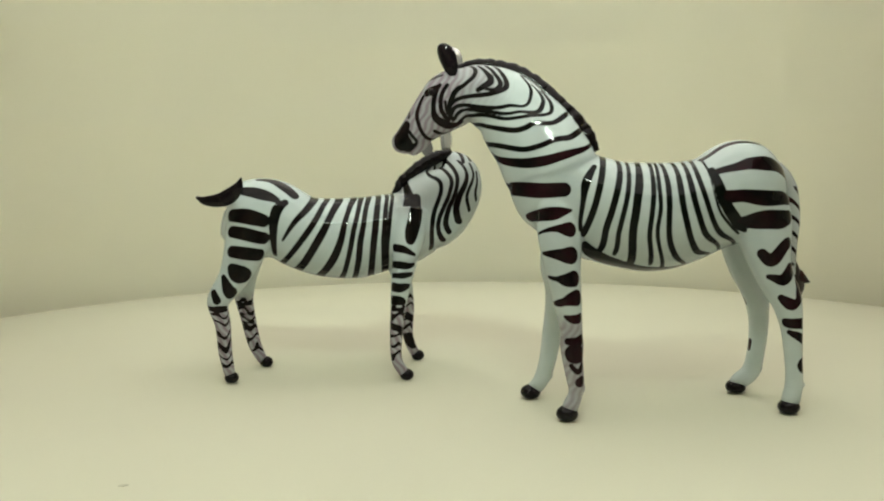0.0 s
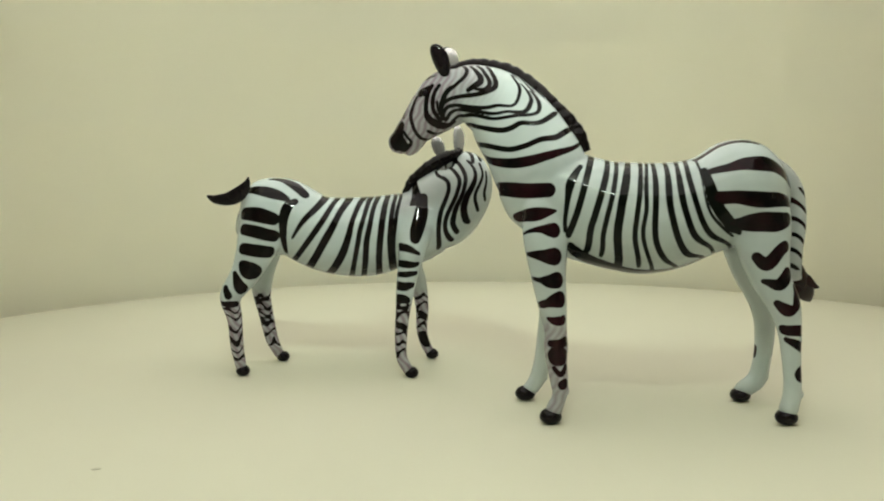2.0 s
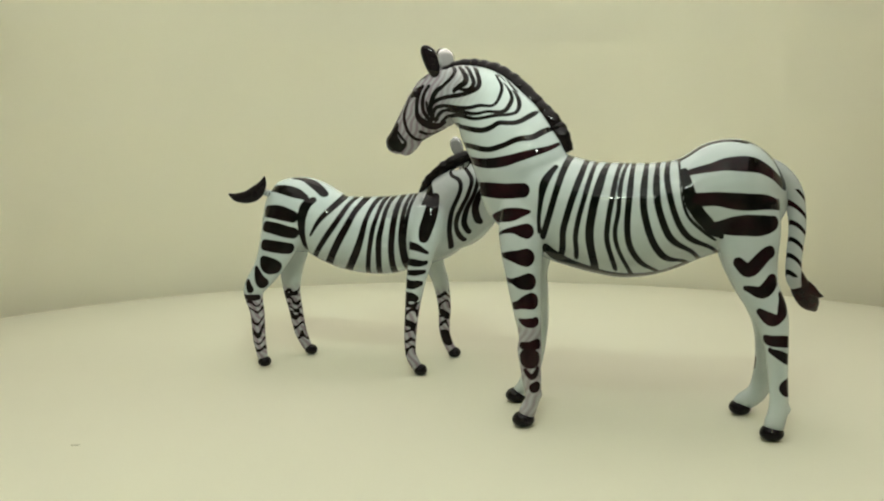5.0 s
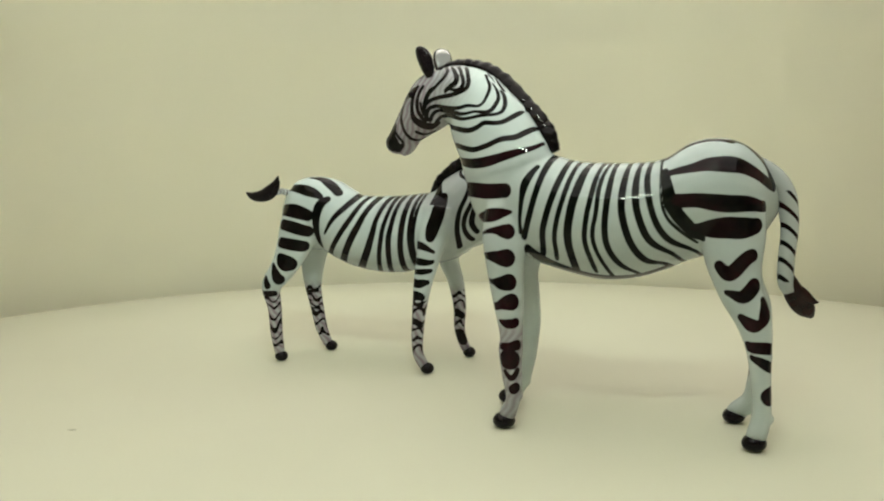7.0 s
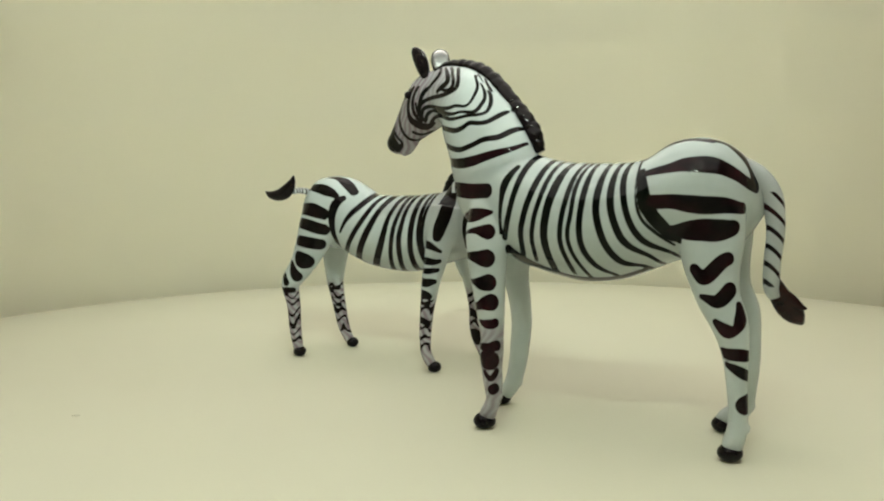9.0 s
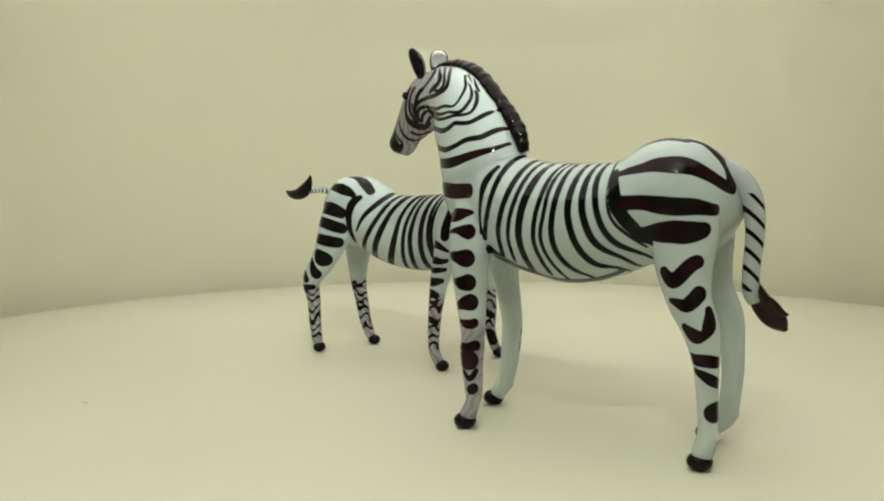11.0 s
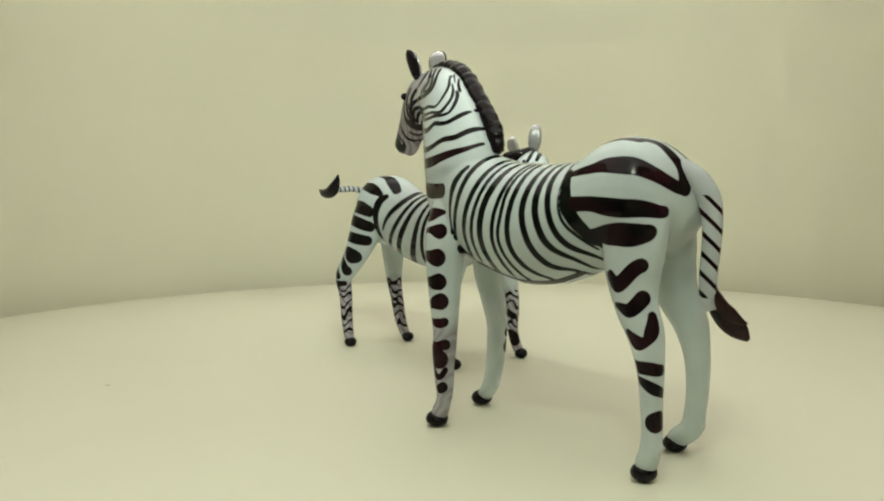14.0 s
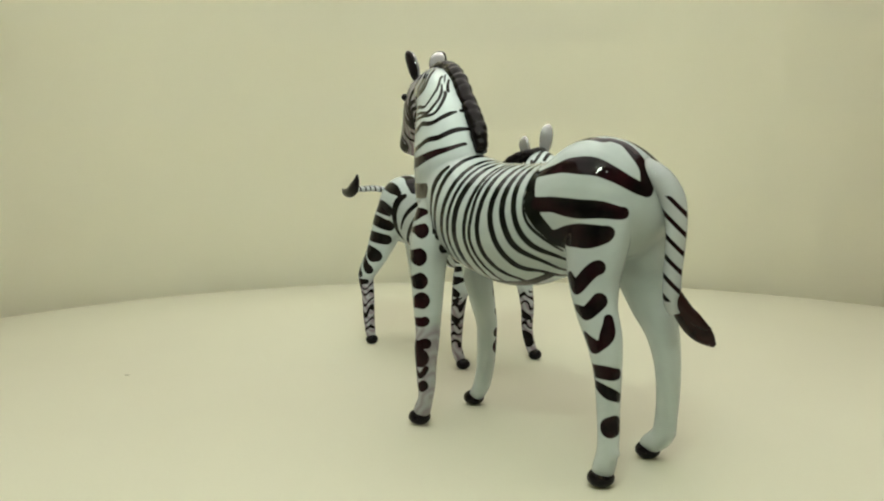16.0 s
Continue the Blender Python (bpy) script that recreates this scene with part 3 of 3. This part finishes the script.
    ink.line((92, -16.5, 128.5, 1.52), (89, -14.5, 130, 1.31), warm=0.6)
    ink.line((93, -22.5, 131.5, 0.59), (90, -19, 134, 0.59), (86.5, -16.5, 135.5, 0.59), warm=0.6)
    ink.line((101, -21, 115.5, 1.73), (103, -21.5, 111.5, 2.55), (103.5, -22, 108, 2.25), (102, -22, 106.5, 1.52), warm=0.6)
    ink.line((100, -22, 106, 1.52), (97.5, -21, 107.5, 0.89), warm=0.6)
    ink.line((99.5, -19.5, 112.5, 0.49), (96.5, -20, 109, 0.49), (97, -21, 107, 0.49), warm=0.6)
    ink.line((-36, 17, 64.5, 1.73), (-39, 18, 61.5, 2.19), (-43.5, 18, 66, 2.08), (-46.5, 16.5, 68.5, 1.96), warm=1)
    ink.line((-38.5, 17.5, 55.5, 0.8), (-44, 19, 54, 1.96), (-47.5, 17, 58, 2.19), warm=1)
    ink.line((-43.5, 18.5, 47, 1.21), (-47, 19, 44.5, 2.03), (-50, 19, 45, 1.32), (-51.5, 17.5, 48.5, 2.03), (-50.5, 16, 52.5, 1.32), warm=1, one_side=True)
    ink.line((-46, 18, 37, 1.6), (-49.5, 19.3, 36.8, 1.8), (-52.5, 18, 36.5, 1.8), (-53.8, 15.5, 36.3, 1.5), warm=1, one_side=True)
    ink.line((-47, 18.3, 33.2, 0.8), (-50.5, 19.2, 31.8, 1.4), (-53, 17.6, 30, 1.6), (-53.8, 15, 29, 1.2), warm=1, one_side=True)
    ink.line((-53.5, 18, 20, 2.88), (-54, 17, 20.5, 2.88), warm=1, one_side=True)
    ink.line((-43.8, -14.6, 42.5, 0.7), (-44.4, -14.6, 40.5, 0.8), warm=1, one_side=True)
    ink.line((-45.6, -15, 23, 1.0), (-45.4, -15, 20.5, 1.1), warm=1, one_side=True)
    ink.line((-18.5, 14, 96.5, 1.17), (-25.5, 14.5, 98, 1.49), (-32, 14.5, 99.5, 2.36), (-38.5, 13.5, 99.5, 2.88), (-44, 11, 98, 2.36), (-48.5, 7.5, 95, 1.92), (-51.5, 3, 92, 1.82), (-52.5, 1, 91.5, 1.49), warm=1)
    ink.line((-20.5, 18, 86.5, 2.14), (-28, 17.5, 87, 2.14), (-35.5, 17, 86, 2.67), (-43.5, 14.5, 86, 2.45), (-49, 11, 85, 1.92), (-50, 9, 85, 1.6), warm=1)
    ink.line((-26.5, 16, 77, 1.28), (-31, 15, 77, 2.56), (-37.5, 16.5, 77.5, 3.21), (-43, 16.5, 77.5, 3.21), (-47, 14.5, 78, 2.45), warm=1)
    ink.line((-16.5, 12.5, 97, 1), (-18, 17, 90.5, 1.78), (-19, 18.5, 86, 2.04), (-21, 18, 82.5, 2.04), (-24, 17, 79, 2.04), (-27, 15, 75.5, 1.78), (-30, 13.5, 73.5, 0.88), warm=0)
    ink.line((33.5, 11.5, 68, 1.6), (29, 9, 64.5, 3.2), (21.5, 8, 60.5, 3.8), (12, 7.5, 58, 3.4), (2.5, 8, 57.5, 2.4), (-8, 7, 59, 1.9), (-17.5, 7, 62.5, 1.5), warm=0)
    ink.line((-14.5, 5.5, 103, 1.3), (-22, 5, 106, 1.1), (-30, 4.5, 107.5, 1.1), (-38, 4.5, 107, 1.1), warm=1)
    ink.line((-38, 3, 107, 1.2), (-43, 0.5, 105.5, 1.4), (-48, 0, 102, 1.7), (-51.5, -0.5, 98, 1.7), (-53.5, 0.5, 94.5, 1.7), (-54, 1.5, 92, 1.7), warm=1)
    ink.line((60, 2, 90, 2.3), (57, 7, 89.5, 2.5), (52.5, 8.5, 89.5, 2.6), (42, 13, 89.5, 2.4), warm=1)
    ink.line((53.5, 5, 78.5, 1.8), (47, 14, 80.5, 2.4), (42, 14, 81.5, 1.3), (39.5, 14, 81.5, 0.4), warm=1)
    ink.line((51.5, 11.5, 73, 0.4), (45.5, 16, 75, 1.1), (40.5, 16, 74.5, 2.6), warm=1)
    ink.line((49.5, 13, 65.5, 0.5), (44.5, 17, 65, 1.9), (40.5, 17, 64.5, 3), warm=1)
    ink.line((47.8, 14, 56.3, 0.4), (43.5, 18, 55.5, 1.7), (39.5, 17.5, 55.5, 2.8), warm=1)
    ink.line((46, 14.5, 45.8, 0.6), (44, 17, 46.5, 1.3), (41, 18.5, 47.5, 1.9), (38.5, 18, 48.5, 2.8), warm=1)
    ink.line((42, 18, 41, 0.6), (39, 19, 40, 1.5), (36.5, 18, 40.5, 1.5), warm=1)
    ink.line((41.5, 19, 31.5, 1.1), (38, 19.5, 31.5, 1.5), (36, 18, 32.5, 1.7), warm=1)
    ink.line((39, 20, 27, 3.2), (38, 19.5, 27, 3.2), warm=1)
    ink.line((40, 19.5, 22.5, 0.7), (37.5, 20, 19.5, 0.9), (35.5, 18.5, 22.5, 0.9), warm=1)
    ink.line((36.5, 20, 16, 1.7), (36, 19.5, 16, 1.7), warm=1)
    ink.line((101.3, -21.3, 111, 1.3), (99.6, -21.5, 108, 1.1), warm=0.6)
    x, y, z = ink.raw.T
    # parts of the figure: torso, neck, head and the four legs
    region = np.zeros(len(v), int)
    region[(x > 24) & (z > 103 - (x - 26) * 0.324)] = 1
    region[(region == 1) & (x > 76) & (z > 110)] = 2
    low = z < 66 - 0.25 * np.abs(np.abs(y) - 12)
    for k, (front, left) in enumerate(((True, True), (True, False), (False, True), (False, False))):
        region[low & ((x > 27) if front else (x < -26)) & ((y > 0) == left)] = 3 + k
    veil = np.maximum(ramp(x, 70, 82) * ramp(z, 98, 104), 0.75 * ramp(x, 56, 72) * ramp(z, 118, 132))
    veil = np.maximum(veil, 0.8 * ramp(z, 44, 36) * (x > 20) * (y > 0))
    wave = np.sin(x * 2.3 + z * 1.1 + np.sin(z * 0.9)) * 0.5 + 0.5
    return ink.ink, veil * (0.55 + 0.45 * wave), ink.warm, region, ["torso", "neck", "head", "leg", "leg", "leg", "leg"]


def foal_stripes(v, n):
    ink = Ink(v, lambda q: 0 * q[:, 0])
    ink.line((-19, -13, 82.5, 1.3), (-23, -14.5, 79.5, 2.1), (-24.5, -15.5, 73, 1.8), (-25, -13.5, 65.5, 1.3), (-24.5, -8, 58, 0.8), warm=0.35)
    ink.line((-6.5, -6.5, 83, 1.6), (-10.5, -12.5, 78, 1.3), (-15.5, -14.5, 73, 1), (-20.5, -14, 65.5, 0.5), warm=0.35, over=True)
    ink.line((-0.5, -5, 82.5, 1.1), (-5.5, -14, 74, 1.2), (-11, -15.5, 66.5, 1.2), (-19, -10, 56.5, 1.1), warm=0.35, over=True)
    ink.line((5, -6.5, 82, 1.6), (1, -13.5, 75.5, 1.3), (-3.5, -16, 66.5, 1.6), (-12.5, -9.5, 52.5, 1.6), warm=0.35, over=True)
    ink.line((12, -5, 83, 1.3), (8.5, -14, 75.5, 1), (6, -17, 66.5, 1.3), (3, -15.5, 57.5, 1.6), (-3.5, -7, 48.5, 1.6), warm=0.35, over=True)
    ink.line((15.5, -5, 83, 1.1), (13, -14.5, 75.5, 0.9), (11, -17, 66.5, 1), (9, -15.5, 56, 1), (6, -6, 46.5, 1.1), warm=0.35, over=True)
    ink.line((19, -5, 83.5, 1.1), (16.5, -15.5, 74, 1), (14.5, -17.5, 64, 1.2), (13.5, -14.5, 54.5, 1.2), (12, -7, 47, 1.1), warm=0.35, over=True)
    ink.line((23.5, -7, 83.5, 1.1), (22, -16, 74, 1.3), (20.5, -17.5, 63.5, 1.3), (19.5, -10, 50, 1.3), warm=0.35, over=True)
    ink.line((27.5, -8, 83.5, 0.8), (26, -16.5, 74, 1), (25, -17.5, 63.5, 1), (25.5, -10, 51.5, 1.1), warm=0.35, over=True)
    ink.line((30, -8.5, 83.5, 0.7), (28, -17, 74, 0.8), (27, -17.5, 63.5, 0.8), (27, -9, 51, 0.8), warm=0.35, over=True)
    ink.line((-32.5, -4, 92.5, 0.7), (-26, -4.5, 92.5, 1.9), (-19.5, -7.5, 90, 2.6), (-15, -9, 86, 2.2), warm=0.35)
    ink.line((-41, -7, 87, 1.6), (-34.5, -10.5, 87, 2.4), (-28.5, -12.5, 86, 2.4), (-23, -13, 83.5, 1.3), warm=0.35)
    ink.line((-43, -12, 76.5, 2.6), (-36, -14.5, 76, 3.1), (-29.5, -15.5, 74.5, 2.6), warm=0.35)
    ink.line((-43, -15, 69.5, 2.4), (-36, -16.5, 68, 2.6), (-29, -15, 66, 2.4), warm=0.35)
    ink.line((-43, -17, 60.5, 2.4), (-36, -17.5, 59.5, 2.6), (-31, -15.5, 58.5, 2.4), warm=0.35)
    ink.line((-43.5, -18.5, 53.5, 1.8), (-40.5, -18.5, 50.5, 3.6), (-38, -17.5, 50, 3.1), warm=0.35)
    ink.line((-47, -18, 49, 1), (-45.5, -19, 44.5, 2.1), (-44, -18.5, 42, 2.6), warm=0.35)
    ink.line((-51.5, -18, 42, 1.3), (-50, -19, 38.5, 1.6), warm=0.35)
    ink.line((-53.5, -16.5, 35.5, 0.8), (-49, -19, 34.5, 1.3), (-46, -18.5, 35, 1.1), warm=0.35)
    ink.line((40.5, -11.5, 83.5, 2.1), (40, -18.5, 76.5, 2.8), (38, -21.5, 69, 2.8), (37, -22, 65, 2), warm=0.35)
    ink.line((30, -19.5, 61.5, 1.6), (33.5, -22.5, 61, 1.5), (39, -22, 58, 0.6), warm=0.35)
    ink.line((29, -19.5, 54, 1.3), (33.5, -23, 53.5, 1.5), (38.5, -22, 53.5, 0.8), warm=0.35)
    ink.line((29, -21, 49, 1), (33.5, -23.5, 49, 1.2), (37.5, -22, 49.5, 0.8), warm=0.35)
    ink.line((29, -22, 43.5, 1.8), (33, -24, 43.5, 1.7), (36, -22.5, 44, 1), warm=0.35)
    ink.line((29, -22.5, 37.5, 1.8), (31.5, -24, 37.5, 1.8), (33.5, -23.5, 37, 1.3), warm=0.35)
    ink.line((28.5, -22.5, 33.5, 1), (33, -23.5, 33.5, 1), warm=0.35)
    ink.line((28, -22.5, 26, 1), (30.5, -24, 25, 1.3), (33, -22.5, 23, 1), warm=0.35)
    ink.line((-43.5, 12, 32, 1.1), (-38, 12.5, 32.5, 1.1), warm=0.35, one_side=True)
    ink.line((-43, 12.5, 27, 0.8), (-37.5, 13, 27, 0.8), warm=0.35, one_side=True)
    ink.line((-42, 13, 23, 0.8), (-37, 12.5, 23.5, 0.8), warm=0.35, one_side=True)
    ink.line((38.5, 17.5, 24, 1.6), (41, 18, 22, 1.4), warm=0.35, one_side=True)
    ink.line((39, 17.5, 12, 2.6), (41.5, 18, 9.5, 2.6), warm=0.35, one_side=True)
    ink.line((47.5, -3, 99, 0.5), (46.5, -3, 96, 0.5), (48, -6.5, 93.5, 0.7), (51.5, -8.5, 92, 0.8), (53, -10, 88.5, 0.8), (51.5, -12, 83.5, 0.8), (49, -13.5, 77, 0.9), (47.5, -13.5, 68, 1.1), (48, -9.5, 60, 1.3), warm=0.35, one_side=True)
    ink.line((47.5, 7, 99, 0.5), (46.5, 7, 96, 0.5), (48, 10.5, 93.5, 0.7), (51.5, 12.5, 92, 0.8), (53, 14, 88.5, 0.8), (51.5, 14, 83.5, 0.8), (49, 15.5, 77, 0.9), (47.5, 15.5, 68, 1.1), (48, 11.5, 60, 1.3), warm=0.35, one_side=True)
    ink.line((51, -1.5, 101, 0.7), (53, -2, 97.5, 0.7), (56.5, -7, 94.5, 0.8), (58, -9, 91.5, 0.8), (57, -10.5, 87, 0.8), (54.5, -12, 81, 0.8), (51.5, -13, 74.5, 0.9), (51, -12.5, 69, 0.9), (52.5, -10.5, 65, 1.1), (54, -8.5, 63.5, 1.1), warm=0.35, one_side=True)
    ink.line((51, 5.5, 101, 0.7), (53, 6, 97.5, 0.7), (56.5, 11, 94.5, 0.8), (58, 13, 91.5, 0.8), (57, 14.5, 87, 0.8), (54.5, 14, 81, 0.8), (51.5, 15, 74.5, 0.9), (51, 14.5, 69, 0.9), (52.5, 12.5, 65, 1.1), (54, 10.5, 63.5, 1.1), warm=0.35, one_side=True)
    ink.line((56, 1, 101, 0.7), (59, -5, 97.5, 0.8), (60.5, -7.5, 93.5, 0.8), (60.5, -9.5, 89.5, 0.8), (58.5, -11, 83.5, 0.8), (56, -12, 78, 1), (54.5, -12, 72.5, 1.2), (55.5, -11, 69, 1.2), (56.5, -9.5, 67.5, 1.1), warm=0.35, one_side=True)
    ink.line((56, 3, 101, 0.7), (59, 9, 97.5, 0.8), (60.5, 11.5, 93.5, 0.8), (60.5, 13.5, 89.5, 0.8), (58.5, 13, 83.5, 0.8), (56, 14, 78, 1), (54.5, 14, 72.5, 1.2), (55.5, 13, 69, 1.2), (56.5, 11.5, 67.5, 1.1), warm=0.35, one_side=True)
    ink.line((61.5, -2, 101, 0.5), (64.5, -4.5, 97.5, 0.6), (65.5, -6.5, 93.5, 0.8), (64, -8.5, 89, 1.1), (61, -10, 83.5, 1.3), (59.5, -10.5, 78.5, 1.5), (60.5, -9.5, 73.5, 1.6), (62, -8.5, 72, 1.1), warm=0.35, one_side=True)
    ink.line((61.5, 6, 101, 0.5), (64.5, 8.5, 97.5, 0.6), (65.5, 10.5, 93.5, 0.8), (64, 12.5, 89, 1.1), (61, 12, 83.5, 1.3), (59.5, 12.5, 78.5, 1.5), (60.5, 11.5, 73.5, 1.6), (62, 10.5, 72, 1.1), warm=0.35, one_side=True)
    ink.line((67.5, -2, 99.5, 0.5), (69, -4.5, 94.5, 0.5), (67.5, -6.5, 90, 0.6), (65, -8.5, 85, 0.7), (65.5, -8, 80.5, 0.8), (66.5, -7, 77.5, 0.8), warm=0.35, one_side=True)
    ink.line((67.5, 6, 99.5, 0.5), (69, 8.5, 94.5, 0.5), (67.5, 10.5, 90, 0.6), (65, 10.5, 85, 0.7), (65.5, 10, 80.5, 0.8), (66.5, 9, 77.5, 0.8), warm=0.35, one_side=True)
    ink.line((70.5, -2.5, 95.5, 0.4), (70.5, -4.5, 90, 0.5), (69.5, -6, 86, 0.7), (70, -5, 82.5, 0.7), warm=0.35, one_side=True)
    ink.line((70.5, 6.5, 95.5, 0.4), (70.5, 8.5, 90, 0.5), (69.5, 10, 86, 0.7), (70, 7, 82.5, 0.7), warm=0.35, one_side=True)
    ink.line((36.5, -3, 90, 1.4), (37.5, -9.5, 85, 1.9), (37.5, -14, 80.5, 2.6), warm=0.35)
    ink.line((54.5, -2, 98, 0.7), (56, 2.5, 102, 0.8), (58, 4.5, 104.5, 0.7), warm=0.35, one_side=True)
    ink.line((56, -0.5, 100, 0.7), (56.5, 2.5, 102.5, 0.8), (58.5, 5, 105, 0.7), warm=0.35, one_side=True)
    ink.line((64, -2.5, 100, 0.7), (64, 0.5, 103, 0.8), (61.5, 7, 105.5, 0.7), warm=0.35, one_side=True)
    ink.line((68, 0, 101, 0.7), (66, 6, 104, 0.8), (64.5, 10, 103.5, 0.7), warm=0.35, one_side=True)
    x, y, z = ink.raw.T
    # wavy thin bands melted round the lower legs
    wave = np.sin((z + 1.2 * np.sin(0.8 * x + 0.6 * y) + 0.35 * np.abs(y)) * 1.35 + 1.3 * np.sin(0.31 * z + 0.2 * x) + 0.9 * np.sin(0.71 * z - 0.9 * y))
    bands = np.minimum(0.5 + (wave - 0.38) * 0.7, 0.75) * ramp(z, 38, 34) * ramp(z, 5, 9)
    ink.warm[bands > ink.ink] = 0.5
    ink.ink = np.maximum(ink.ink, np.clip(bands, 0, 1))
    region = np.zeros(len(v), int)
    region[(z > 57 + (52 - x) * 1.45) & (x > 32)] = 1
    region[(region == 1) & (y > 8)] = 2
    low = z < 58 - 0.25 * np.abs(np.abs(y) - 14)
    for k, (front, left) in enumerate(((True, True), (True, False), (False, True), (False, False))):
        region[low & (np.abs(y) > 4) & ((x > 26) if front else (x < -24)) & ((y > 0) == left)] = 3 + k
    veil = 1.0 * ramp(z, 40, 31) + 0.6 * (region == 2)
    wave = np.sin(x * 1.9 + z * 1.3 + np.sin(z * 0.8)) * 0.5 + 0.5
    return ink.ink, np.clip(veil, 0, 1) * (0.45 + 0.55 * wave), ink.warm, region, ["torso", "neck", "head", "leg", "leg", "leg", "leg"]

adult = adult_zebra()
foal = foal_zebra()


# ---- what turns with the turntable ----
def turn_at(t):
    return math.degrees(-0.0623719 * t + 0.000127698 * t * t)


def motions():
    times = [i * 0.5 for i in range(33)]
    walk(table, [(t, pose(0, 0, 0, 0, 0, turn_at(t))) for t in times])
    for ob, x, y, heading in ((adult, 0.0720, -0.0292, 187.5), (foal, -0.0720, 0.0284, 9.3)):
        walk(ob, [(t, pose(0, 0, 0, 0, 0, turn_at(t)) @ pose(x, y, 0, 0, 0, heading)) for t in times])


motions()
